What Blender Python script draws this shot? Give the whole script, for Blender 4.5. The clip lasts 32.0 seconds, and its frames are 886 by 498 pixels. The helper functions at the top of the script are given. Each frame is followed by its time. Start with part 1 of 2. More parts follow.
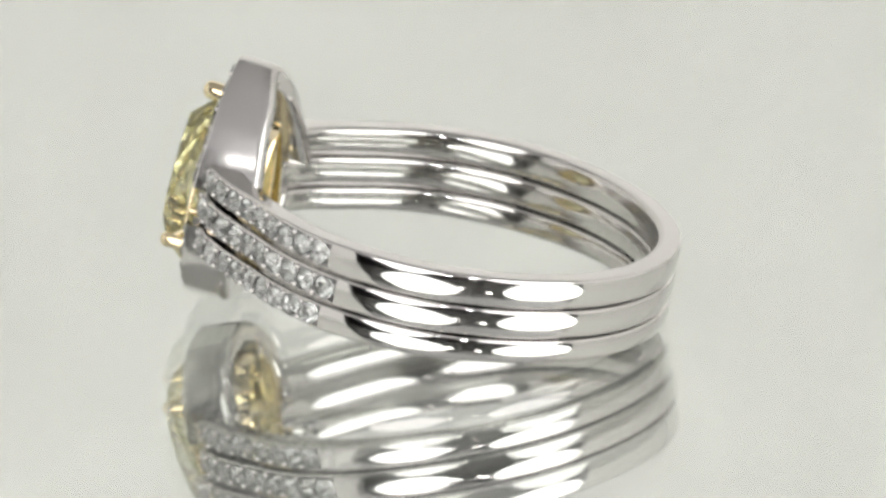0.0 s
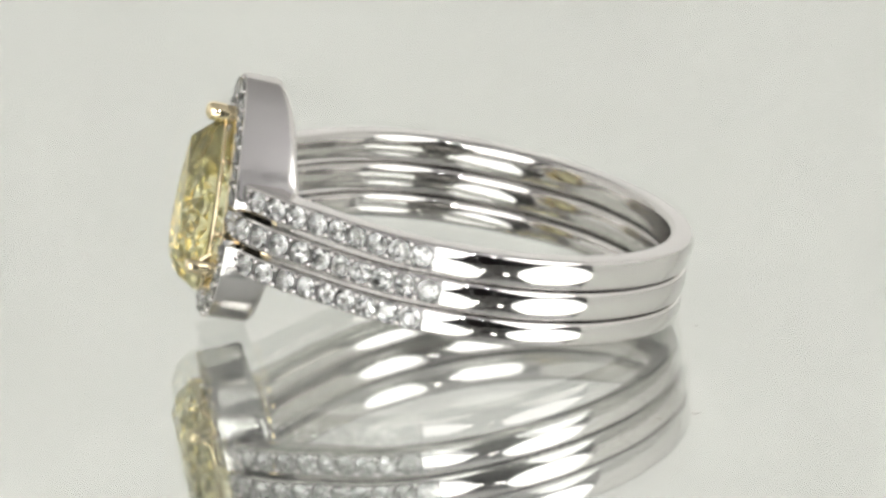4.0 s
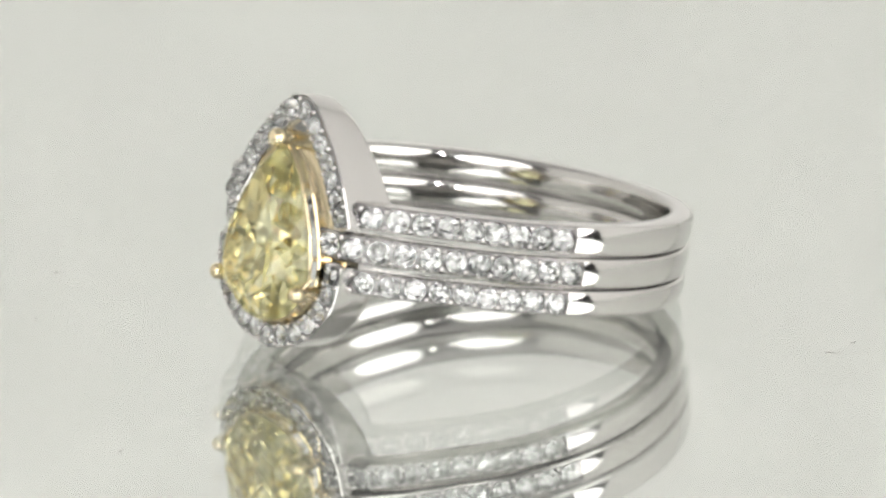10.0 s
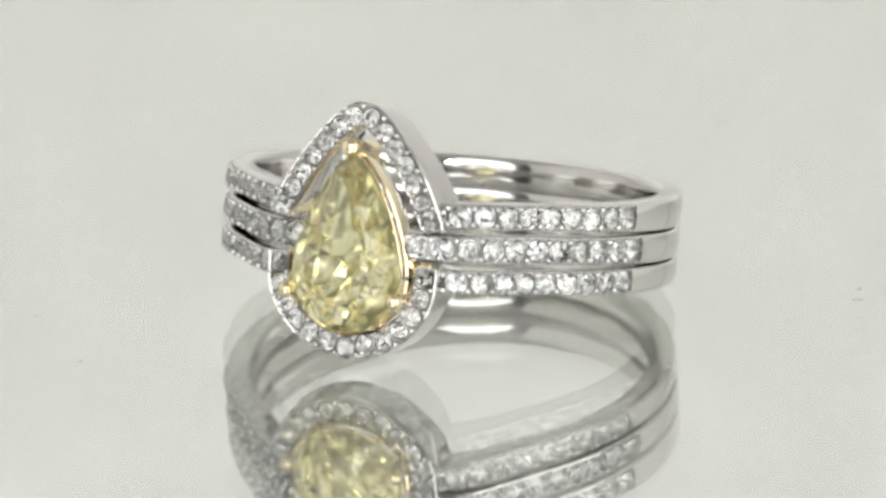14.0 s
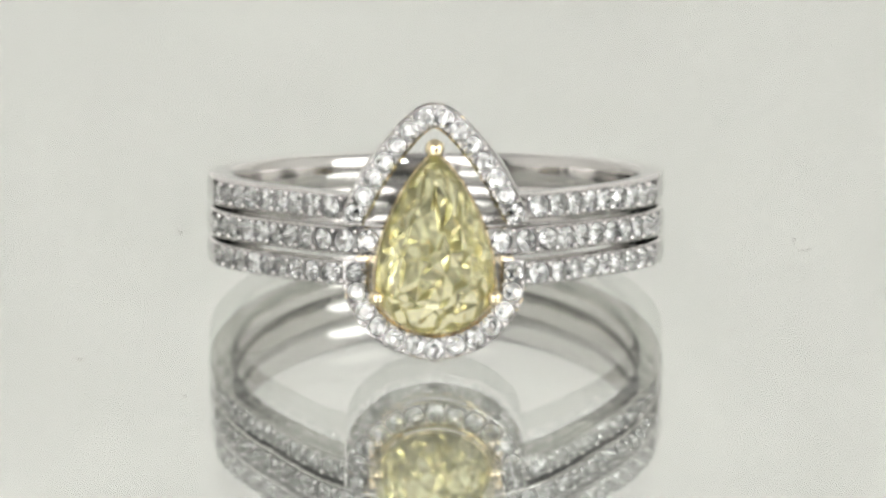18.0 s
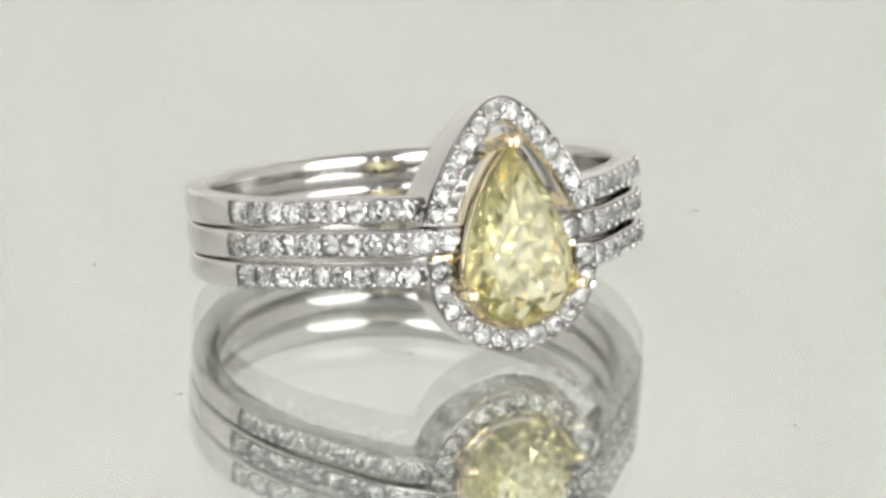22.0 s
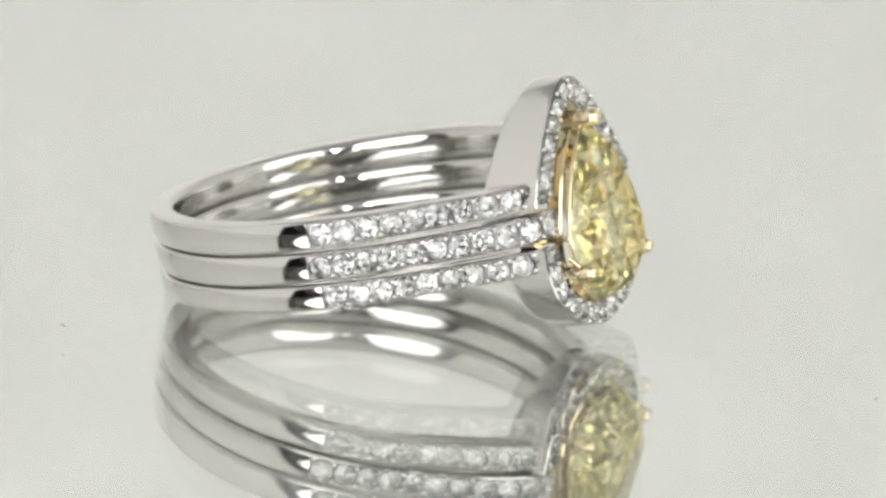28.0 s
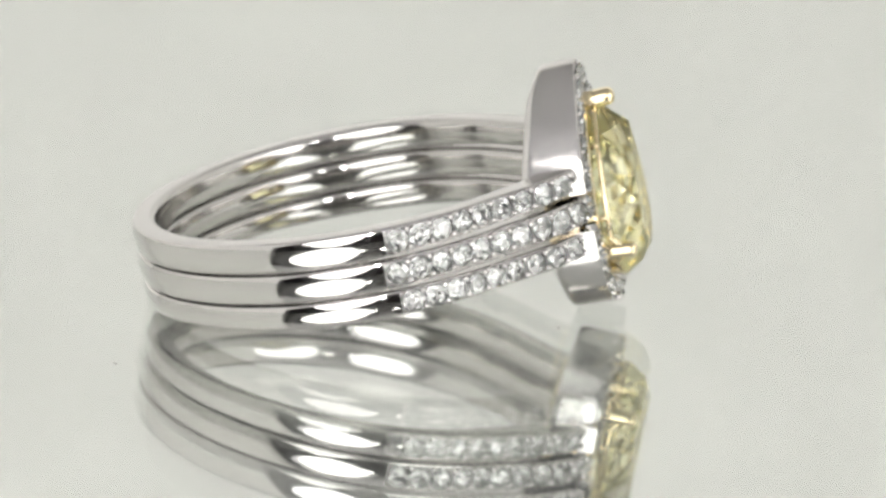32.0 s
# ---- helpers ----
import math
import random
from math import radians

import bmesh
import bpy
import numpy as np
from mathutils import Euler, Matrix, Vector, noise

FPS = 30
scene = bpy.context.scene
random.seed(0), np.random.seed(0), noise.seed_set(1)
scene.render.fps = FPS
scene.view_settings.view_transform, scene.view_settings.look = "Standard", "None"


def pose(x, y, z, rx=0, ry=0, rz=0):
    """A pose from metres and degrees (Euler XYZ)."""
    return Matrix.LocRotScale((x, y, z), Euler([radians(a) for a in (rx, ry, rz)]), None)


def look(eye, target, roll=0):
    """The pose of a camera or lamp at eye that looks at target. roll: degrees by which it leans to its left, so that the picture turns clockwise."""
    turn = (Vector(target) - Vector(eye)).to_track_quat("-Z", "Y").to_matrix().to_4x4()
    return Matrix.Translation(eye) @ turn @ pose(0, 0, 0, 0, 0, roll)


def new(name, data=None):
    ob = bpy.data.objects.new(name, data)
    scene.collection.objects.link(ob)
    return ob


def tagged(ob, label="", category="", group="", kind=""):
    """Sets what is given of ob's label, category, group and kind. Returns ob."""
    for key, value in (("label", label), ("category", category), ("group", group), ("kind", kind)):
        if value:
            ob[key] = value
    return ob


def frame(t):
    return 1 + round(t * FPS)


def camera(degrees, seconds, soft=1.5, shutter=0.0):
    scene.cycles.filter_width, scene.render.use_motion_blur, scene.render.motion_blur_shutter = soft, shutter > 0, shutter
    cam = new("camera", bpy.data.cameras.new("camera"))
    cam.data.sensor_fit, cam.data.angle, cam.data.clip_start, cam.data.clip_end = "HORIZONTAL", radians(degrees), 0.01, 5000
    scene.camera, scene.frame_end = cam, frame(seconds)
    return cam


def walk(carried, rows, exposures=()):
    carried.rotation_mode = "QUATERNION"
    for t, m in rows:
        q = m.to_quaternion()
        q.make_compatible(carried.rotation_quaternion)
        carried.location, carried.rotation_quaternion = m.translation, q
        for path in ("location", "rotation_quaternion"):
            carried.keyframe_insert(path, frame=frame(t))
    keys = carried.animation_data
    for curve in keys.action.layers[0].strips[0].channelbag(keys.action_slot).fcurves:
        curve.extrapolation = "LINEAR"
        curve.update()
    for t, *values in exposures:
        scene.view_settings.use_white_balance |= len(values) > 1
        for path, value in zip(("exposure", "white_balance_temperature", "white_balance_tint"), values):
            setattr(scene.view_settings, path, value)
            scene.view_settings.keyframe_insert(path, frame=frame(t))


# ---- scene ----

# ---- camera: a still macro lens above and before the turntable ----
cam = camera(8.2, 32.0, soft=3.1)
cam.data.dof.use_dof = True
cam.data.dof.focus_distance = 0.266
cam.data.dof.aperture_fstop = 95.0
EYE, AIM = (0.00000, -0.26242, 0.07856), (0.001540, -0.000005, 0.002498)
walk(cam, [(0.0, look(EYE, AIM, -0.11)), (32.0, look(EYE, AIM, -0.11))], exposures=[(0.0, 0.0), (32.0, 0.0)])

# ---- world: a dim room round the light tent ----
world = bpy.data.worlds.new("world")
scene.world = world
world.use_nodes = True
world.node_tree.nodes["Background"].inputs[0].default_value = (0.02, 0.02, 0.021, 1)
world.node_tree.nodes["Background"].inputs[1].default_value = 1.0

SPIN, SPIN_MID = 5.905, 19.0          # degrees a second, and the time at which the stone faces the lens
MM = 0.001


# ---- materials ----
def material(name):
    m = bpy.data.materials.new(name)
    m.use_nodes = True
    nt = m.node_tree
    return m, nt, nt.nodes["Principled BSDF"]


def noise_bump(nt, bsdf, scale, strength, distance=0.00002, detail=3.0):
    tc = nt.nodes.new("ShaderNodeTexCoord")
    n = nt.nodes.new("ShaderNodeTexNoise")
    n.inputs["Scale"].default_value = scale
    n.inputs["Detail"].default_value = detail
    b = nt.nodes.new("ShaderNodeBump")
    b.inputs["Strength"].default_value = strength
    b.inputs["Distance"].default_value = distance
    nt.links.new(tc.outputs["Object"], n.inputs["Vector"])
    nt.links.new(n.outputs["Fac"], b.inputs["Height"])
    nt.links.new(b.outputs["Normal"], bsdf.inputs["Normal"])
    return n


def vary(nt, bsdf, noise_node, socket, low, high):
    mr = nt.nodes.new("ShaderNodeMapRange")
    mr.inputs["From Min"].default_value, mr.inputs["From Max"].default_value = 0.3, 0.7
    mr.inputs["To Min"].default_value, mr.inputs["To Max"].default_value = low, high
    nt.links.new(noise_node.outputs["Fac"], mr.inputs["Value"])
    nt.links.new(mr.outputs["Result"], bsdf.inputs[socket])


def metal(name, colour, low, high, scale=900, strength=0.02):
    m, nt, b = material(name)
    b.inputs["Base Color"].default_value = (*colour, 1)
    b.inputs["Metallic"].default_value = 1
    n = noise_bump(nt, b, scale, strength)
    vary(nt, b, n, "Roughness", low, high)
    return m


def glassy(name, colour, ior, rough=0.0, matt_share=0.0, matt_tint=(0.86, 0.86, 0.84)):
    """Clear glass or crystal, with a share of diffuse colour mixed in to lift its darks."""
    m = bpy.data.materials.new(name)
    m.use_nodes = True
    nt = m.node_tree
    nt.nodes.remove(nt.nodes["Principled BSDF"])
    g = nt.nodes.new("ShaderNodeBsdfGlass")
    g.inputs["Color"].default_value = (*colour, 1)
    g.inputs["Roughness"].default_value = rough
    g.inputs["IOR"].default_value = ior
    last = g
    if matt_share:
        d, last = nt.nodes.new("ShaderNodeBsdfDiffuse"), nt.nodes.new("ShaderNodeMixShader")
        d.inputs["Color"].default_value = (*matt_tint, 1)
        last.inputs[0].default_value = matt_share
        nt.links.new(g.outputs[0], last.inputs[1])
        nt.links.new(d.outputs[0], last.inputs[2])
    nt.links.new(last.outputs[0], nt.nodes["Material Output"].inputs["Surface"])
    return m


def plain(name, colour, rough, scale=30, spread=0.04, bump=0.1):
    m, nt, b = material(name)
    b.inputs["Roughness"].default_value = rough
    n = noise_bump(nt, b, scale, bump, 0.0003)
    r = nt.nodes.new("ShaderNodeValToRGB")
    r.color_ramp.elements[0].position, r.color_ramp.elements[1].position = 0.3, 0.7
    r.color_ramp.elements[0].color = (*[c * (1 - spread) for c in colour], 1)
    r.color_ramp.elements[1].color = (*[min(1, c * (1 + spread)) for c in colour], 1)
    nt.links.new(n.outputs["Fac"], r.inputs["Fac"])
    nt.links.new(r.outputs["Color"], b.inputs["Base Color"])
    return m


def glowing(name, colour, strength):
    m, nt, b = material(name)
    b.inputs["Base Color"].default_value = (0.8, 0.8, 0.8, 1)
    b.inputs["Emission Color"].default_value = (*colour, 1)
    b.inputs["Emission Strength"].default_value = strength
    return m


WHITE_GOLD = metal("polished_white_gold", (0.755, 0.733, 0.722), 0.03, 0.07)
# Rougher inner metal, its colour darkened so the lamps reflect less brightly.
BAND_INSIDE = metal("dimmed_rough_white_gold", (0.64, 0.625, 0.605), 0.07, 0.13, 1500, 0.05)
HALO_WALL = metal("satin_white_gold", (0.755, 0.733, 0.722), 0.11, 0.18, 320, 0.10)
STONE_SEAT = metal("unpolished_white_gold", (0.9, 0.89, 0.88), 0.38, 0.5, 4000, 0.1)
YELLOW_GOLD = metal("polished_yellow_gold", (0.93, 0.80, 0.54), 0.05, 0.10)
PALE_GOLD = metal("pale_satin_gold", (0.92, 0.81, 0.61), 0.10, 0.18)
DIAMOND = glassy("colourless_diamond", (0.92, 0.92, 0.915), 2.35, 0.015)
# Diffuse yellow mixed into the stone stands in for light its facets return.
YELLOW_DIAMOND = glassy("yellow_diamond", (1.0, 0.99, 0.88), 1.66, 0.0, 0.045, matt_tint=(1.0, 0.96, 0.55))
YELLOW_PAVILION = glassy("yellow_diamond_pavilion", (1.0, 0.982, 0.79), 1.66, 0.0, 0.13, matt_tint=(1.0, 0.955, 0.50))
# Matt share mixed in to veil the reflections and make them paler.
MIRROR_GLASS = glassy("mirror_glass", (0.985, 0.995, 0.985), 1.5, 0.0, 0.09, matt_tint=(0.86, 0.87, 0.84))
SILVERING = metal("mirror_silvering", (0.92, 0.925, 0.91), 0.0, 0.004, 40, 0.0)
# Roof out of view, greyed so the metal reflects a dim overhead.
ROOF = plain("dimmed_roof_cloth", (0.46, 0.455, 0.46), 0.9, 60)


def fabric(name, colour, scale):
    """Thin white cloth: half of the light that meets it goes on through."""
    m = plain(name, colour, 0.9, scale)
    nt = m.node_tree
    b, out = nt.nodes["Principled BSDF"], nt.nodes["Material Output"]
    t, mix = nt.nodes.new("ShaderNodeBsdfTranslucent"), nt.nodes.new("ShaderNodeMixShader")
    t.inputs["Color"].default_value = (*colour, 1)
    mix.inputs[0].default_value = 0.5
    nt.links.new(b.outputs[0], mix.inputs[1])
    nt.links.new(t.outputs[0], mix.inputs[2])
    nt.links.new(mix.outputs[0], out.inputs["Surface"])
    return m


TENT = fabric("white_tent_fabric", (0.83, 0.831, 0.812), 60)
DARK_ROOM = plain("dark_room_paint", (0.12, 0.11, 0.11), 0.8, 4)
BLACK_PLASTIC = plain("black_plastic", (0.03, 0.03, 0.03), 0.4, 80)
TABLE_WOOD = plain("white_table_board", (0.6, 0.6, 0.58), 0.5, 20)
DUST = plain("grey_dust", (0.45, 0.42, 0.40), 0.9, 4000)
SOFTBOX_GLOW = glowing("softbox_diffuser", (1.0, 0.99, 0.975), 2.8)
LED_GLOW = glowing("small_lamp_glow", (1.0, 1.0, 0.98), 85.0)


# ---- building helpers ----
def part(name, data, mat, parent=None, label=""):
    """One mesh object, from a bmesh or a mesh, under a thing or a part."""
    if isinstance(data, bmesh.types.BMesh):
        me = bpy.data.meshes.new(name)
        data.to_mesh(me)
        data.free()
    else:
        me = data
    if mat and not me.materials:
        me.materials.append(mat)
    ob = new(name, me)
    if parent is not None:
        ob.parent = parent
    if label:
        ob["label"] = label
    return ob


def smooth(me, angle=30):
    me.shade_smooth()
    me.set_sharp_from_angle(angle=radians(angle))
    return me


def box(x0, x1, y0, y1, z0, z1, bevel=0.0):
    bm = bmesh.new()
    bmesh.ops.create_cube(bm, size=1)
    bmesh.ops.scale(bm, vec=(x1 - x0, y1 - y0, z1 - z0), verts=bm.verts)
    bmesh.ops.translate(bm, vec=((x0 + x1) / 2, (y0 + y1) / 2, (z0 + z1) / 2), verts=bm.verts)
    if bevel:
        bmesh.ops.bevel(bm, geom=bm.edges[:], offset=bevel, segments=2, affect="EDGES", clamp_overlap=True)
    return bm


def lathe(profile, steps=96):
    """A turned mesh from (radius, z) pairs, closed at the axis where the radius is 0."""
    verts, faces, rows = [], [], []
    for r, z in profile:
        if r == 0:
            rows.append([len(verts)])
            verts.append((0, 0, z))
        else:
            rows.append(list(range(len(verts), len(verts) + steps)))
            verts += [(r * math.cos(math.tau * i / steps), r * math.sin(math.tau * i / steps), z) for i in range(steps)]
    for a, b in zip(rows, rows[1:]):
        for i in range(steps):
            j = (i + 1) % steps
            if len(a) == 1 and len(b) == 1:
                continue
            elif len(a) == 1:
                faces.append((a[0], b[j], b[i]))
            elif len(b) == 1:
                faces.append((a[i], a[j], b[0]))
            else:
                faces.append((a[i], a[j], b[j], b[i]))
    me = bpy.data.meshes.new("turned")
    me.from_pydata(verts, [], faces)
    bm = bmesh.new()
    bm.from_mesh(me)
    bmesh.ops.recalc_face_normals(bm, faces=bm.faces)
    bm.to_mesh(me)
    bm.free()
    return me


def loft(rows, closed=False, caps=True):
    """A mesh through closed cross-sections of equal count; closed joins the last to the first."""
    k = len(rows[0])
    verts = [v for row in rows for v in row]
    faces = []
    n = len(rows)
    for i in range(n if closed else n - 1):
        a, b = i * k, ((i + 1) % n) * k
        for j in range(k):
            m = (j + 1) % k
            faces.append((a + j, a + m, b + m, b + j))
    if caps and not closed:
        faces.append(tuple(range(k)))
        faces.append(tuple(reversed(range((n - 1) * k, n * k))))
    me = bpy.data.meshes.new("lofted")
    me.from_pydata([tuple(c * MM for c in v) for v in verts], [], faces)
    bm = bmesh.new()
    bm.from_mesh(me)
    bmesh.ops.recalc_face_normals(bm, faces=bm.faces)
    bm.to_mesh(me)
    bm.free()
    return me


def lerp_table(xs, ys, x):
    return float(np.interp(x, xs, ys))


def ease(x):
    x = max(0.0, min(1.0, x))
    return x * x * (3 - 2 * x)


# ---- setting: light tent, table and dark room (metres) ----
TABLE_Z = -0.032
TENT_X, TENT_BACK, TENT_LEFT_FRONT, TENT_RIGHT_FRONT, TENT_TOP = 0.30, 0.30, -0.28, -0.125, 0.42


def setting():
    for name, bm, mat, label in (
            ("wall_back", box(-TENT_X, TENT_X, TENT_BACK, TENT_BACK + 0.001, TABLE_Z, TENT_TOP), TENT, "white fabric back wall of the light tent"),
            ("wall_left", box(-TENT_X - 0.001, -TENT_X, TENT_LEFT_FRONT, TENT_BACK, TABLE_Z, TENT_TOP), TENT, "white fabric side wall of the light tent"),
            ("wall_right", box(TENT_X, TENT_X + 0.001, TENT_RIGHT_FRONT, TENT_BACK, TABLE_Z, TENT_TOP), TENT, "white fabric side wall of the light tent"),
            # Added roof, carried forward past the lens to shape what the metal reflects.
            ("ceiling", box(-TENT_X - 0.15, TENT_X + 0.15, -0.78, TENT_BACK + 0.004, TENT_TOP + 0.003, TENT_TOP + 0.007), ROOF, "unseen roof over the light tent, greyed to dim reflections"),
            ("floor", box(-1.2, 1.2, -0.6, 0.6, TABLE_Z - 0.03, TABLE_Z - 0.003, 0.004), TABLE_WOOD, "pale table board under the light tent")):
        tagged(part(name, bm, mat), label=label, kind="structure")
    for name, b in (("wall_room_north", (-2.5, 2.5, 2.5, 2.6, -0.9, 1.8)), ("wall_room_south", (-2.5, 2.5, -2.6, -2.5, -0.9, 1.8)),
                    ("wall_room_west", (-2.6, -2.5, -2.5, 2.5, -0.9, 1.8)), ("wall_room_east", (2.5, 2.6, -2.5, 2.5, -0.9, 1.8)),
                    ("floor_room", (-2.6, 2.6, -2.6, 2.6, -1.0, -0.903)), ("ceiling_room", (-2.6, 2.6, -2.6, 2.6, 1.803, 1.9))):
        tagged(part(name, box(*b), DARK_ROOM), label="dark painted surface of the dim studio room", kind="structure")


# ---- lamps before the tent, seen as highlights in the polished metal ----
def round_lamp(az, el, dist, radius, glow, floor_z, label):
    lamp = tagged(new("studio_lamp"), label=label, category="lamp", group="lamps before the light tent")
    a, e = radians(az), radians(el)
    at = Vector((dist * math.cos(e) * math.sin(a), -dist * math.cos(e) * math.cos(a), dist * math.sin(e)))
    lamp.matrix_basis = look(at, (0, 0, 0.004))
    part("diffuser", smooth(lathe([(0, 0), (radius * 0.6, -0.002), (radius, 0.0), (radius, 0.004), (0, 0.004)], 64)), glow, lamp, "glowing round diffuser")
    part("housing", smooth(lathe([(radius * 1.03, -0.004), (radius * 1.36, -0.004), (radius * 1.37, 0.01), (radius * 1.05, 0.012), (radius * 0.5, radius * 0.7), (0, radius * 0.75),
                                   (0, radius * 0.72), (radius * 0.48, radius * 0.66), (radius * 1.02, 0.012), (radius * 1.015, -0.004)], 64)), BLACK_PLASTIC, lamp, "black lamp housing")
    back = lamp.matrix_basis.inverted()
    foot = at + (lamp.matrix_basis.to_3x3() @ Vector((0, 0, radius * 0.5)))
    pole = lathe([(0, floor_z - foot.z), (0.05, floor_z - foot.z), (0.05, floor_z - foot.z + 0.006), (0.005, floor_z - foot.z + 0.008), (0.005, 0), (0, 0)], 24)
    pole.transform(back @ Matrix.Translation(foot))
    part("stand", smooth(pole), BLACK_PLASTIC, lamp, "thin black stand")
    return lamp


def tent_light(x, y, z, target, width, height, watts, label):
    """An unseen flood lamp, added outside the tent to shine through and brighten its cloth."""
    lamp = tagged(new("unseen_flood"), label=label, category="lamp", group="flood lamps outside the light tent")
    lamp.matrix_basis = look((x, y, z), target)
    part("housing", box(-width / 2 - 0.02, width / 2 + 0.02, -height / 2 - 0.02, height / 2 + 0.02, 0.012, 0.08, 0.006), BLACK_PLASTIC, lamp, "black lamp housing")
    data = bpy.data.lights.new("unseen_flood_light", "AREA")
    data.shape, data.size, data.size_y, data.energy = "RECTANGLE", width, height, watts
    data.color = (1.0, 0.976, 0.976)
    light = new("unseen_flood_light", data)
    light.parent = lamp
    return lamp


# Fill lamp out of view, added to lift the dark room in the reflections.
def room_fill_light():
    lamp = tagged(new("room_fill_light"), label="unseen square fill panel added to lighten the dark room", category="lamp")
    lamp.location = (0, -1.6, 1.803)
    part("frame", box(-0.43, 0.43, -0.43, 0.43, -0.03, 0.0, 0.004), BLACK_PLASTIC, lamp, "dark panel frame")
    data = bpy.data.lights.new("fill_panel", "AREA")
    data.shape, data.size, data.energy, data.color = "SQUARE", 0.8, 5.0, (1.0, 0.97, 0.93)
    light = new("fill_panel", data)
    light.parent, light.location = lamp, (0, 0, -0.033)


def lamps():
    room_fill_light()
    tent_light(0, 0.62, 0.19, (0, 0, 0.19), 0.56, 0.44, 3.66, "wide unseen flood lamp added behind the white tent cloth")
    tent_light(-0.62, 0.04, 0.19, (0, 0.04, 0.19), 0.50, 0.44, 3.32, "wide unseen flood lamp added beside the white tent cloth")
    tent_light(0.62, 0.04, 0.19, (0, 0.04, 0.19), 0.50, 0.44, 3.32, "wide unseen flood lamp added beside the white tent cloth")
    round_lamp(-15.5, 21, 0.64, 0.225, SOFTBOX_GLOW, -0.9, "round white studio lamp in a black housing")
    round_lamp(47.5, 21, 0.64, 0.23, SOFTBOX_GLOW, -0.9, "round white studio lamp in a black housing")
    for az, el in ((19.5, 23), (6.5, 19)):
        round_lamp(az, el, 0.50, 0.013, LED_GLOW, TABLE_Z - 0.003, "small bright lamp in a black housing")


DUST_SPECKS = ((17.2, 9.9, 0.9, 35), (16.6, 11.6, 0.5, 80), (-13.3, -9.8, 0.5, 10), (-2.3, -7.3, 0.6, 5), (-11.6, 10.2, 0.5, 60),
               (9.8, -22.1, 0.5, 120), (0.3, -24.4, 0.4, 20), (14.5, -3.0, 0.3, 40), (4.0, 12.5, 0.4, 150), (-8.0, -14.5, 0.3, 75))


# ---- turntable with its back-silvered glass mirror ----
GLASS = 2.6 * MM


def turntable():
    base = tagged(new("turntable"), label="round turntable topped with a back-silvered glass mirror", category="turntable")
    base.location = (0, 0, TABLE_Z)
    up = -TABLE_Z
    part("mirror_glass", smooth(lathe([(0, up - GLASS - 0.0005), (0.149, up - GLASS - 0.0005), (0.15, up - GLASS), (0.15, up - 0.0006), (0.1494, up), (0, up)], 128)), MIRROR_GLASS, base, "clear glass sheet of the mirror")
    part("mirror_silvering", smooth(lathe([(0, up - GLASS - 0.0003), (0.1485, up - GLASS - 0.0003), (0.1485, up - GLASS), (0, up - GLASS)], 128)), SILVERING, base, "silvered back of the mirror")
    part("platter", smooth(lathe([(0, 0.008), (0.144, 0.008), (0.147, 0.011), (0.147, up - GLASS - 0.001), (0, up - GLASS - 0.001)], 96)), BLACK_PLASTIC, base, "black platter")
    part("foot", smooth(lathe([(0, -0.003), (0.09, -0.003), (0.092, 0.0), (0.088, 0.0075), (0, 0.0075)], 64)), BLACK_PLASTIC, base, "black foot")
    jig = random.Random(3)
    for x, y, long, turn in DUST_SPECKS:
        bm = bmesh.new()
        bmesh.ops.create_icosphere(bm, subdivisions=2, radius=1)
        for v in bm.verts:
            bend = 0.25 * long * v.co.x * v.co.x
            v.co = Vector((v.co.x * long / 2, v.co.y * 0.035 + bend, v.co.z * 0.03 + 0.03)) * MM
        speck = part("dust_speck", bm, DUST, base, "tiny grey lint")
        speck.matrix_basis = pose(x * MM, y * MM, up, 0, 0, turn)
    return base


# ---- the ring, in millimetres: x across, y from the stone to the back, z along the finger ----
DELTAS = (0, 20, 40, 74, 100, 135, 180)
EDGE = ((1.78, 1.80, 1.86, 1.90, 1.95, 2.02, 2.04),
        (0.44, 0.44, 0.46, 0.48, 0.50, 0.62, 0.66),
        (-1.08, -1.08, -1.02, -0.93, -0.88, -0.72, -0.66),
        (-2.40, -2.40, -2.36, -2.20, -2.08, -1.82, -1.70))
R_OUT, R_IN, SAG, GAP = 10.0, 8.82, 0.12, 0.03
PROFILE = ((1.0, 0.18, 0), (0.985, 0.10, 0), (0.95, 0.045, 0), (0.90, 0.012, 0), (0.79, 0, 0), (0.77, 0, 0.1), (0.71, 0, 1), (0.33, 0, 1), (0, 0, 1),
           (-0.33, 0, 1), (-0.71, 0, 1), (-0.77, 0, 0.1), (-0.79, 0, 0), (-0.90, 0.012, 0), (-0.95, 0.045, 0), (-0.985, 0.10, 0), (-1.0, 0.18, 0))
INNER = ((-1.0, 0.30), (-0.96, 0.17), (-0.86, 0.09), (-0.66, 0.04), (-0.35, 0.011), (0, 0), (0.35, 0.011), (0.66, 0.04), (0.86, 0.09), (0.96, 0.17), (1.0, 0.30))


def band_radius(d):
    return R_OUT + 1.15 * ease((49 - abs(d)) / 33) + 0.20 * math.exp(-((abs(d) - 84) / 27) ** 2)


def band_lines(k, d):
    """Middle and half width of band k at the angle d from the stone."""
    hi, lo = lerp_table(DELTAS, EDGE[k], abs(d)), lerp_table(DELTAS, EDGE[k + 1], abs(d))
    return (hi + lo) / 2, (hi - lo) / 2 - GAP - 0.09 * ease((92 - abs(d)) / 50)


def polar(r, d, z):
    a = radians(d)
    return Vector((r * math.sin(a), -r * math.cos(a), z))


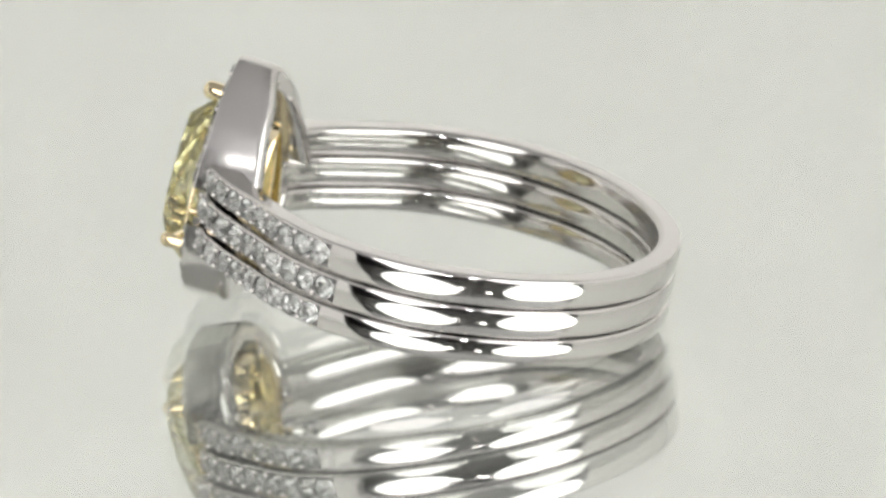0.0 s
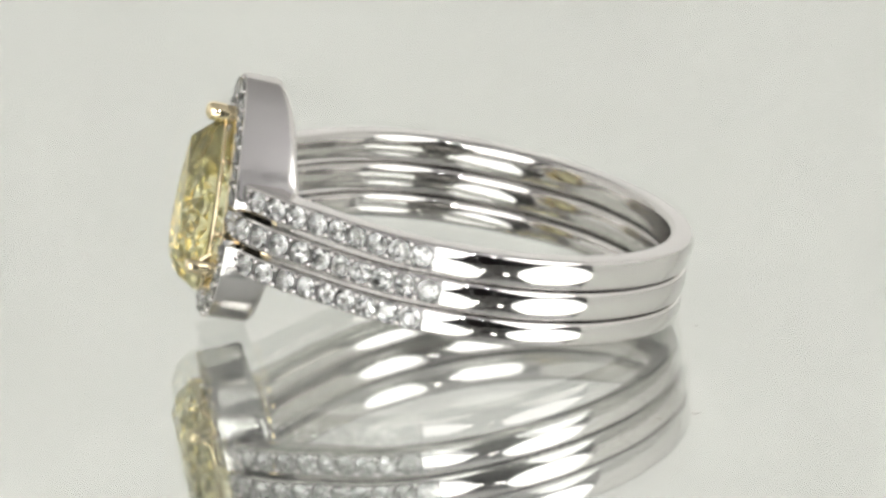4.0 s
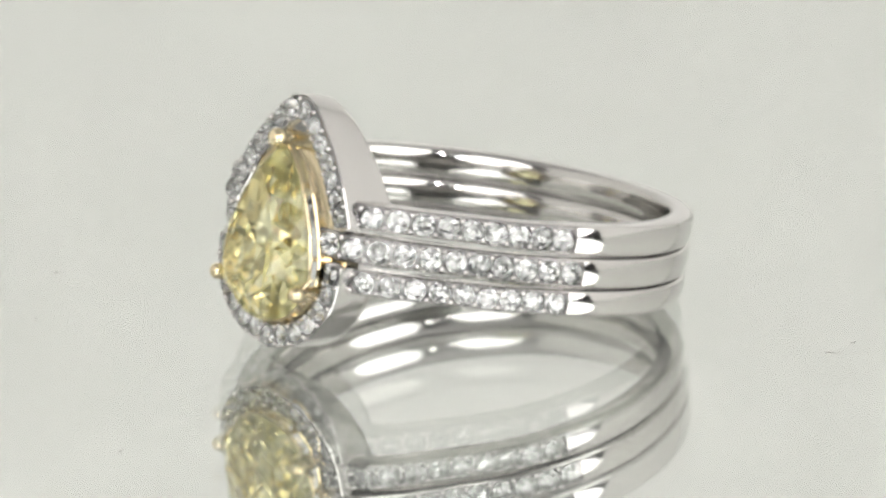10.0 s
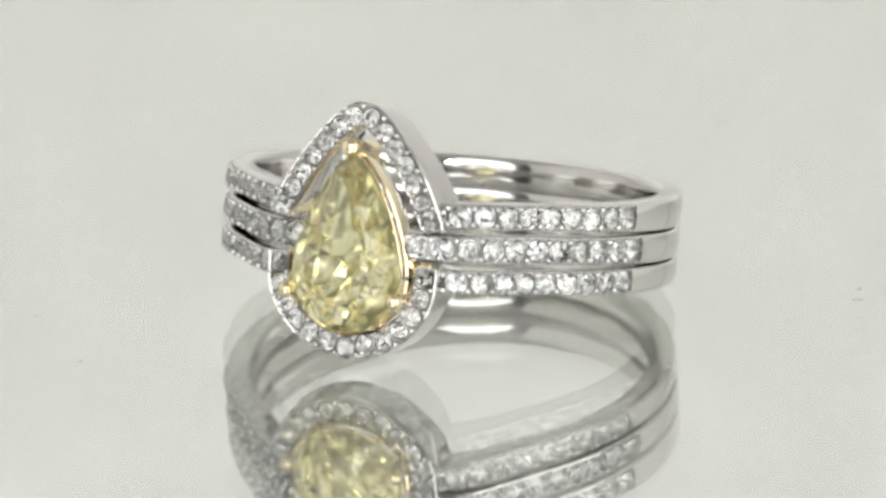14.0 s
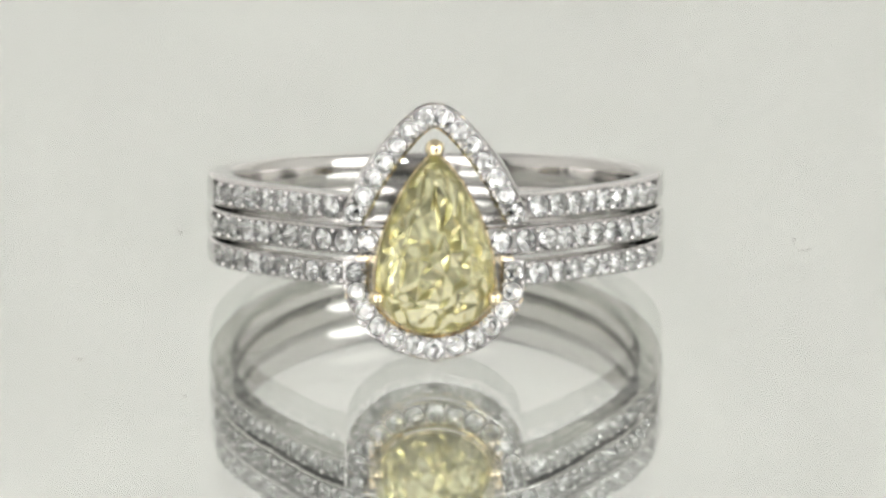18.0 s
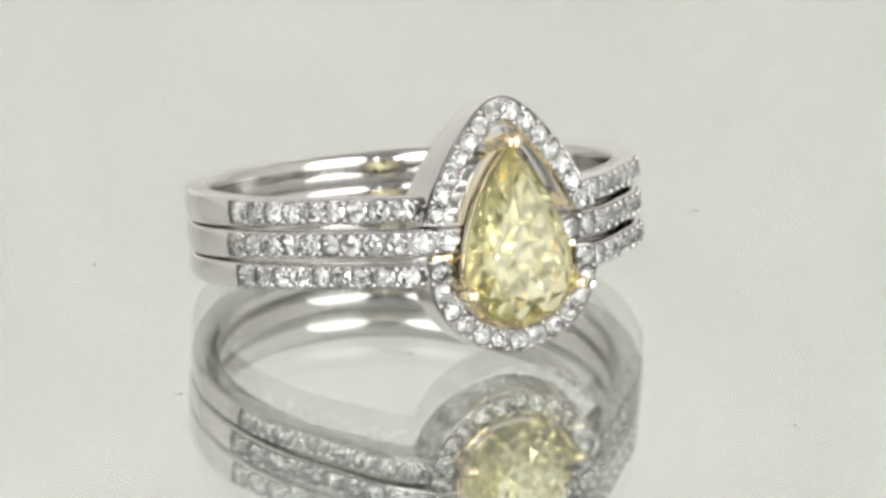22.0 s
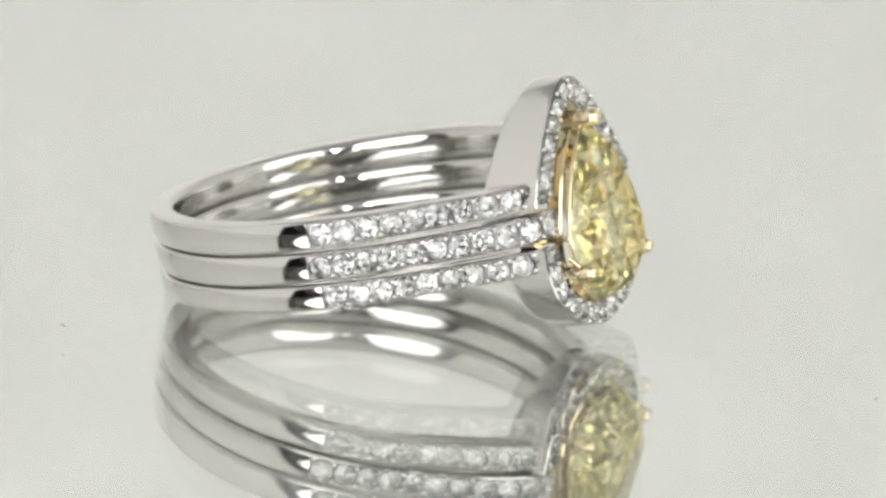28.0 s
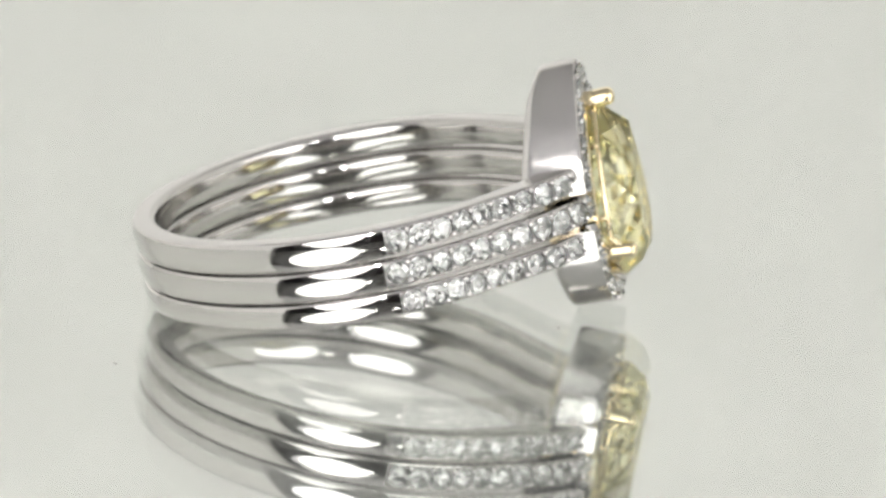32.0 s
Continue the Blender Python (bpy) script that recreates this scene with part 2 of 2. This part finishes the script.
def band_mesh(k, start, ends):
    """An open band from its right end round the back to its left end; ends: where the stones stop on each side."""
    ds = [start + i * (360 - 2 * start) / 300 for i in range(301)]
    for e in (ends[0], 360 - ends[1]):
        ds += [e - 0.02, e + 0.02]
    rows = []
    for d in sorted(ds):
        w = d if d <= 180 else d - 360
        g = 0.45 if (w >= 0 and w < ends[0]) or (w < 0 and -w < ends[1]) else 0.0
        mid, half = band_lines(k, w)
        r = band_radius(w)
        t = R_IN + 0.55 * (r - R_OUT)
        row = [polar(r - SAG * a * a - b - g * c, w, mid + half * a) for a, b, c in PROFILE]
        row += [polar(t + b, w, mid + half * a) for a, b in INNER]
        rows.append(row)
    me = seated(smooth(loft(rows), 35), len(PROFILE) + len(INNER), range(5, 11), ends)
    # The inner faces take the darkened metal that tones down their highlights.
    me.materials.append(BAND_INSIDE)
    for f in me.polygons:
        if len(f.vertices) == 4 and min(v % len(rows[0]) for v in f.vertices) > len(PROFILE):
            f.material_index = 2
    return me


def seated(me, count, cells, ends=None):
    """Gives the cut seats under the stones, cells of each cross-section, their unpolished metal."""
    me.materials.append(WHITE_GOLD)
    me.materials.append(STONE_SEAT)
    for f in me.polygons:
        if len(f.vertices) == 4:
            a = sorted(v % count for v in f.vertices)
            d = math.degrees(math.atan2(f.center.x, -f.center.y))
            within = ends is None or (d < ends[0] if d >= 0 else -d < ends[1])
            if within and a[0] in cells and a[-1] == a[0] + 1:
                f.material_index = 1
    return me


def brilliant(name, turn=0.0, wide=1.0, table=0.30, crown=0.14, depth=0.42):
    """A brilliant of one millimetre, its girdle at z = 0, its facets turned and its outline drawn in to wide."""
    ring = lambda r, z, n, off: [(r * math.cos(math.tau * (i + off) / n), r * math.sin(math.tau * (i + off) / n), z) for i in range(n)]
    t, m, g, g2, p = ring(table, crown, 8, 0), ring(0.42, crown * 0.52, 8, 0.5), ring(0.5, 0.008, 16, 0), ring(0.5, -0.008, 16, 0), ring(0.34, -depth * 0.36, 8, 0)
    T, M, G, H, P, Q = 0, 8, 16, 32, 48, 56
    verts = t + m + g + g2 + p + ring(0.19, -depth * 0.66, 8, 0.5) + [(0, 0, -depth)]
    faces = [tuple(range(8))]
    for i in range(8):
        j, h = (i + 1) % 8, (i - 1) % 8
        faces.append((T + i, M + i, T + j))
        faces.append((T + i, M + h, G + 2 * i))
        faces.append((T + i, G + 2 * i, M + i))
        faces.append((M + i, G + 2 * i, G + 2 * i + 1))
        faces.append((M + i, G + 2 * i + 1, G + (2 * i + 2) % 16))
        faces.append((P + i, H + 2 * i + 1, H + 2 * i))
        faces.append((P + j, H + (2 * i + 2) % 16, H + 2 * i + 1))
        faces.append((P + i, P + j, H + 2 * i + 1))
        faces.append((P + i, Q + i, P + j))
        faces.append((P + i, Q + h, Q + i))
        faces.append((64, Q + i, Q + h))
    for i in range(16):
        faces.append((G + i, H + i, H + (i + 1) % 16, G + (i + 1) % 16))
    me = bpy.data.meshes.new(name)
    c, s, jig = math.cos(radians(turn)), math.sin(radians(turn)), random.Random(turn)
    cut = lambda i: jig.uniform(-0.03, 0.03) if i < 16 or i >= 48 else 0.0
    verts = [(x + cut(i), y + cut(i), z + 0.6 * cut(i)) for i, (x, y, z) in enumerate(verts)]
    verts = [((x * c - y * s) * wide, x * s + y * c, z) for x, y, z in verts]
    me.from_pydata([tuple(c * MM for c in q) for q in verts], [], faces)
    bm = bmesh.new()
    bm.from_mesh(me)
    bmesh.ops.recalc_face_normals(bm, faces=bm.faces)
    bm.to_mesh(me)
    bm.free()
    me.materials.append(DIAMOND)
    return me


def bead_mesh():
    bm = bmesh.new()
    bmesh.ops.create_icosphere(bm, subdivisions=2, radius=0.001)
    me = bpy.data.meshes.new("bead")
    bm.to_mesh(me)
    bm.free()
    me.shade_smooth()
    me.materials.append(WHITE_GOLD)
    return me


rng = random.Random(7)


def set_at(name, me, parent, at, out, size, spin=None, tilt=8.0):
    """A small piece on its parent: at in millimetres, out the way it faces, size its scale."""
    ob = new(name, me)
    ob.parent = parent
    q = Vector(out).to_track_quat("Z", "Y").to_matrix().to_4x4()
    s = rng.uniform(0, 360) if spin is None else spin
    ob.matrix_basis = Matrix.Translation(Vector(at) * MM) @ q @ pose(0, 0, 0, rng.uniform(-tilt, tilt), rng.uniform(-tilt, tilt), s) @ Matrix.Diagonal((size, size, size, 1))
    return ob


def curve_through(points, n):
    """Even steps along a smooth line through (x, z) points."""
    pts = [Vector((p[0], p[1], 0)) for p in points]
    pts = [2 * pts[0] - pts[1]] + pts + [2 * pts[-1] - pts[-2]]
    fine = []
    for a, b, c, d in zip(pts, pts[1:], pts[2:], pts[3:]):
        for i in range(24):
            t = i / 24
            fine.append(0.5 * (2 * b + (c - a) * t + (2 * a - 5 * b + 4 * c - d) * t * t + (3 * b - a - 3 * c + d) * t ** 3))
    fine.append(pts[-2])
    run = [0.0]
    for a, b in zip(fine, fine[1:]):
        run.append(run[-1] + (b - a).length)
    xs, zs = [p.x for p in fine], [p.y for p in fine]
    return [(float(np.interp(run[-1] * i / (n - 1), run, xs)), float(np.interp(run[-1] * i / (n - 1), run, zs))) for i in range(n)]


def mirrored(right):
    """A half outline from its right end to the middle, carried on to the left."""
    return right + [(-x, z) for x, z in reversed(right[:-1])]


def normals(path, closed=False):
    out, n = [], len(path)
    for i in range(n):
        a = path[(i - 1) % n] if closed or i else path[0]
        b = path[(i + 1) % n] if closed or i < n - 1 else path[-1]
        t = Vector((b[0] - a[0], b[1] - a[1])).normalized()
        out.append((t.y, -t.x))
    return out


def sweep(path, profile, closed=False, flip=1, deepen=None, lift=None, pinch=None):
    """The profile's (outward, y) points along the path; deepen(z) draws its back edge further in, lift(z) raises it, pinch(z) draws the outer wall in at the front and out at the back."""
    rows = []
    for (x, z), (nx, nz) in zip(path, normals(path, closed)):
        more = deepen(z) if deepen else 0.0
        rise = lift(z) if lift else 0.0
        draw = pinch(z) if pinch else 0.0
        inset = lambda n, y: n - (draw * (ease((-9.0 - y) / 1.7) - 0.5) if n > 0.3 else 0.0)
        rows.append([(x + flip * nx * inset(n, y), y + more * ease((y + 10.4) / 1.6), z + flip * nz * inset(n, y) + rise * (y + 10.87) / 2.2) for n, y in profile])
    return loft(rows, closed)


FACE_Y = -10.9
UPPER = mirrored(curve_through([(3.59, 0.48), (3.55, 0.68), (3.36, 1.02), (3.08, 1.52), (2.72, 2.2), (2.1, 3.18), (1.12, 4.39), (0.55, 4.89), (0.22, 5.06), (0.0, 5.09)], 34))
LOWER = mirrored(curve_through([(3.42, -1.16), (3.3, -2.6), (2.62, -3.76), (1.52, -4.56), (0.0, -4.95)], 30))
UPPER_PROFILE = ((0.28, -8.66), (0.46, -8.74), (0.545, -8.86), (0.567, -9.0), (0.57, -9.15), (0.575, -9.7), (0.58, -10.68), (0.56, -10.80), (0.52, -10.84), (0.48, -10.82), (0.44, -10.42), (-0.38, -10.42), (-0.42, -10.85),
                 (-0.46, -10.87), (-0.51, -10.83), (-0.53, -10.72), (-0.51, -9.8), (-0.46, -8.8), (-0.38, -8.68), (0.1, -8.62))
LOWER_PROFILE = ((0.24, -8.48), (0.42, -8.56), (0.505, -8.68), (0.528, -8.82), (0.53, -9.0), (0.535, -9.7), (0.54, -10.72), (0.53, -10.83), (0.49, -10.87), (0.44, -10.85), (0.40, -10.42), (-0.38, -10.42), (-0.42, -10.85),
                 (-0.46, -10.87), (-0.51, -10.83), (-0.53, -10.72), (-0.51, -9.8), (-0.44, -8.58), (-0.36, -8.48), (0.1, -8.45))

PEAR_HALF = [(0.0, 3.55), (0.62, 2.95), (1.25, 2.1), (1.85, 0.95), (2.32, -0.35), (2.56, -1.65), (2.36, -2.85), (1.55, -3.8), (0.75, -4.17), (0.0, -4.27)]


def pear_outline(n):
    right = curve_through(PEAR_HALF, n // 2 + 1)
    return right + [(-x, z) for x, z in reversed(right[1:-1])]


def ring_pose(t):
    turn = SPIN * (t - SPIN_MID)
    return (pose(0, 0, 0, 0, 0, turn) @ pose(0.977 * MM, 2.428 * MM, (1.014 + 2.5) * MM, 0, 0, 5.46)
            @ pose(0, 0, 0, -10.965) @ pose(0, 0, 0, 0, 0.07))


STONE_ENDS = ((73.9, 74.2), (77.1, 75.7), (74.0, 73.1))
STARTS = (15.8, 12.0, 15.8)


def pave_row(band, k, stone, bead, count):
    """Stones of one band, on both sides, with pairs of beads between them."""
    first = (18.5, 14.9, 18.5)[k]
    for side, end in ((1, STONE_ENDS[k][0]), (-1, STONE_ENDS[k][1])):
        last = end - 3.2
        step = (last - first) / (count - 1)
        for i in range(count):
            d = side * (first + i * step)
            mid, half = band_lines(k, d)
            r = band_radius(d) - 0.06
            slope = (band_radius(d + 0.5) - band_radius(d - 0.5)) / radians(1.0)
            a = radians(d)
            out = Vector((math.sin(a), -math.cos(a), 0)) * r - Vector((math.cos(a), math.sin(a), 0)) * slope
            set_at("diamond", rng.choice(stone), band, polar(r, d, mid), out, min(0.99, 2 * half * 0.88), rng.choice((0, 180)))
            if i < count - 1:
                e = d + side * step / 2
                m2, h2 = band_lines(k, e)
                for s in (-1, 1):
                    set_at("bead", bead, band, polar(band_radius(e) - 0.05, e, m2 + s * h2 * 0.62), (math.sin(radians(e)), -math.cos(radians(e)), 0), 0.14, 0, 0)


def satin_wall(me, count, cells):
    """Gives the wall of a halo, cells of each cross-section, its satin finish."""
    me.materials.append(HALO_WALL)
    for f in me.polygons:
        a = sorted(v % count for v in f.vertices)
        if len(f.vertices) == 4 and a[0] in cells and a[-1] == a[0] + 1:
            f.material_index = len(me.materials) - 1
    return me


def halo_stones(halo, path, stone, bead, count, size, start=0.5):
    run = [0.0]
    for a, b in zip(path, path[1:]):
        run.append(run[-1] + math.dist(a, b))
    at = lambda s: (float(np.interp(s, run, [p[0] for p in path])), float(np.interp(s, run, [p[1] for p in path])))
    step = run[-1] / (count - 1 + 2 * start)
    for i in range(count):
        x, z = at((start + i) * step)
        set_at("diamond", rng.choice(stone), halo, (x, FACE_Y - 0.03, z), (0, -1, 0), size)
        if i < count - 1:
            s = (start + i + 0.5) * step
            (x0, z0), (x1, z1) = at(s - 0.05), at(s + 0.05)
            t = Vector((x1 - x0, z1 - z0)).normalized()
            for sd in (-1, 1):
                set_at("bead", bead, halo, ((x0 + x1) / 2 + sd * t.y * 0.37, FACE_Y + 0.0, (z0 + z1) / 2 - sd * t.x * 0.37), (0, -1, 0), 0.12, 0, 0)


GEM_MID = -1.0
GIRDLE_Y = -11.45
GEM_DEPTH, GEM_UNEVEN = 0.50, 0.17


def pear_stone():
    """A pear-shaped modified brilliant: broad crown facets over many small uneven pavilion facets."""
    n, jig = 12, random.Random(11)
    full = pear_outline(8 * n)

    def row(scale, y, count, off=0.0, uneven=0.0, tall=0.0):
        step, out = len(full) / count, []
        for i in range(count):
            at = (i * step + off * 2 + jig.uniform(-2.6, 2.6) * uneven * step) % len(full)
            (x0, z0), (x1, z1), f = full[int(at)], full[(int(at) + 1) % len(full)], at - int(at)
            x, z = x0 + f * (x1 - x0), z0 + f * (z1 - z0)
            k = scale * (1 + jig.uniform(-uneven, uneven))
            out.append((x * k, GIRDLE_Y + y + jig.uniform(-uneven, uneven), (z - GEM_MID) * k * (1 + tall * max(0.0, z - GEM_MID) / 4.55) + GEM_MID))
        return out

    table, mid, girdle, low = row(0.63, -1.22, n, tall=0.22), row(0.84, -0.80, n, 2, tall=0.08), row(1.0, -0.02, 2 * n), row(1.0, 0.05, 2 * n)
    verts = table + mid + girdle + low
    T, M, G, H = 0, n, 2 * n, 4 * n
    faces = [tuple(range(n))]
    for i in range(n):
        j, h = (i + 1) % n, (i - 1) % n
        a, b, c = G + 2 * i, G + 2 * i + 1, G + (2 * i + 2) % (2 * n)
        faces += [(T + i, T + j, M + i), (T + i, M + i, a), (T + i, a, M + h), (M + i, b, a), (M + i, c, b)]
    m = 2 * n
    for i in range(m):
        faces.append((G + i, G + (i + 1) % m, H + (i + 1) % m, H + i))
    last, shift = H, 0
    for scale, y, uneven in ((0.89, 0.40, 0.4), (0.75, 0.82, 0.9), (0.60, 1.22, 1.0), (0.45, 1.60, 1.1)):
        start = len(verts)
        verts += row(scale, y * GEM_DEPTH, m, 1 - shift, GEM_UNEVEN * uneven)
        for i in range(m):
            j = (i + 1) % m
            if shift == 0:
                faces += [(last + i, last + j, start + i), (start + i, last + j, start + j)]
            else:
                faces += [(last + i, start + j, start + i), (last + i, last + j, start + j)]
        last, shift = start, 1 - shift
    for scale, y, uneven in ((0.28, 1.92, 1.3), (0.12, 2.2, 1.5)):
        half, start = m // 2, len(verts)
        verts += row(scale, y * GEM_DEPTH, half, 1, GEM_UNEVEN * uneven)
        for i in range(half):
            a, b, c = last + 2 * i, last + 2 * i + 1, last + (2 * i + 2) % m
            p, q = start + i, start + (i + 1) % half
            faces += [(a, b, p), (b, q, p), (b, c, q)]
        last, m = start, half
    faces.append(tuple(last + i for i in range(m)))
    me = bpy.data.meshes.new("centre_stone")
    me.from_pydata([tuple(c * MM for c in v) for v in verts], [], faces)
    bm = bmesh.new()
    bm.from_mesh(me)
    bmesh.ops.recalc_face_normals(bm, faces=bm.faces)
    bm.to_mesh(me)
    bm.free()
    me.materials.append(YELLOW_DIAMOND)
    me.materials.append(YELLOW_PAVILION)
    for f in me.polygons:
        f.material_index = 1 if f.center.y > (GIRDLE_Y + 0.06) * MM else 0
    return me


def prong_mesh(base, tip, r):
    """A round claw from its foot to a domed tip that leans over the stone."""
    base, tip = Vector(base), Vector(tip)
    axis = (tip - base).normalized()
    side = axis.cross((0, 0, 1)).normalized()
    up = side.cross(axis)
    rows = []
    length = (tip - base).length
    for s, w in ((0, 0.85), (0.3, 0.95), (0.6, 1.0), (0.8, 1.0), (0.9, 0.98), (0.95, 0.86), (0.985, 0.6), (1.0, 0.25)):
        c = base + axis * length * s
        rows.append([tuple(c + (side * math.cos(math.tau * i / 20) + up * math.sin(math.tau * i / 20)) * r * w) for i in range(20)])
    return smooth(loft(rows), 40)


def ring():
    thing = tagged(new("ring"), label="triple-band white gold ring with pear-shaped yellow stone on a mirror", category="ring")
    stone, bead = [brilliant("diamond", turn) for turn in (0, 7, 11, 17, 22, 28, 33, 40)], bead_mesh()
    oval = [brilliant("diamond", turn, 1.03) for turn in (0, 8, 15, 22, 30, 38)]
    counts = (10, 11, 10)
    for k in range(3):
        band = part("band", band_mesh(k, STARTS[k], STONE_ENDS[k]), WHITE_GOLD, thing, "polished white gold band with a row of small diamonds")
        pave_row(band, k, oval, bead, counts[k])
    upper = part("halo", satin_wall(seated(smooth(sweep(UPPER, UPPER_PROFILE, deepen=lambda z: 0.75 * (5.2 - z) / 4.0 - 0.1 - 0.40 * max(0.0, 1 - (5.2 - z) / 1.2) ** 2, lift=lambda z: -0.08 * ease((z - 2.6) / 2.2), pinch=lambda z: 0.16 * ease((1.7 - z) / 1.1)), 35), len(UPPER_PROFILE), range(9, 12)), len(UPPER_PROFILE), range(6)), WHITE_GOLD, thing, "pointed upper arch of the halo set with diamonds")
    halo_stones(upper, UPPER, stone, bead, 14, 0.86)
    lower = part("halo", satin_wall(seated(smooth(sweep(LOWER, LOWER_PROFILE, flip=-1, deepen=lambda z: 0.10 * (z + 4.95) - 0.45), 35), len(LOWER_PROFILE), range(9, 12)), len(LOWER_PROFILE), range(6)), WHITE_GOLD, thing, "rounded lower arch of the halo set with diamonds")
    halo_stones(lower, LOWER, stone, bead, 13, 0.86)
    # Gold strips stand in for the basket's reflection along the halo's inner edges.
    for halo, path, turn in ((upper, UPPER, 1), (lower, LOWER, -1)):
        part("reflection_strip", smooth(sweep(path, ((-0.50, -10.66), (-0.53, -10.72), (-0.56, -10.70), (-0.565, -10.45), (-0.53, -10.4), (-0.49, -10.45)), flip=turn), 35), PALE_GOLD, halo, "thin gold strip in place of gold reflected in the halo's edge")
    girdle = [(-0.07 + 0.10 * math.cos(math.tau * i / 10), -11.30 + 0.10 * math.sin(math.tau * i / 10)) for i in range(10)]
    basket = part("basket", smooth(sweep(pear_outline(96), girdle, True, -1), 60), YELLOW_GOLD, thing, "thin yellow gold rail round the stone")
    part("gallery", smooth(sweep(pear_outline(96), ((0.02, -10.92), (0.08, -10.86), (0.06, -10.4), (-0.08, -9.8), (-0.40, -8.7), (-0.50, -8.5), (-0.62, -8.52), (-0.64, -8.7), (-0.30, -9.8), (-0.14, -10.4), (-0.10, -10.86), (-0.05, -10.92)), True, -1), 35), YELLOW_GOLD, basket, "deep polished gold gallery wall")
    for side in (-1, 1):
        lug = box(1.95 * MM, 3.35 * MM, -10.1 * MM, -9.2 * MM, -1.28 * MM, -0.8 * MM, 0.08 * MM)
        bmesh.ops.scale(lug, vec=(side, 1, 1), verts=lug.verts)
        bmesh.ops.recalc_face_normals(lug, faces=lug.faces)
        part("lug", lug, PALE_GOLD, basket, "gold lug that carries the middle band")
    for x, z in ((-1.3, 1.9), (1.3, 1.9), (-2.45, -1.1), (2.45, -1.1), (-1.5, -3.75), (1.5, -3.75)):
        part("post", prong_mesh((x * 0.96, -10.5, z * 0.98), (x, -11.34, z), 0.13), YELLOW_GOLD, basket, "short gold post under the rail")
    part("centre_stone", pear_stone(), YELLOW_DIAMOND, thing, "faceted pear-shaped yellow diamond")
    for base, tip, thick in (((0, -9.4, 3.5), (0, -12.25, 3.78), 0.42), ((-2.3, -9.4, -2.55), (-2.50, -12.36, -2.63), 0.36), ((2.3, -9.4, -2.55), (2.58, -12.30, -2.63), 0.36)):
        prong = part("prong", prong_mesh(base, tip, thick), YELLOW_GOLD, thing, "yellow gold claw")
        if tip[0]:
            side = math.copysign(1.0, tip[0])
            for x, z in ((2.60, -1.95), (2.16, -3.22)):
                part("strut", prong_mesh((side * x, -11.22, z), (tip[0] * 0.99, -11.95, tip[2]), 0.13), YELLOW_GOLD, prong, "thin gold strut of the claw")
    thing.matrix_basis = ring_pose(0)
    return thing


setting()
lamps()
PLATE = turntable()
RING = ring()


def motions():
    times = [i * 1.0 for i in range(33)]
    walk(PLATE, [(t, pose(0, 0, TABLE_Z, 0, 0, SPIN * (t - SPIN_MID))) for t in times])
    walk(RING, [(t, ring_pose(t)) for t in times])


motions()
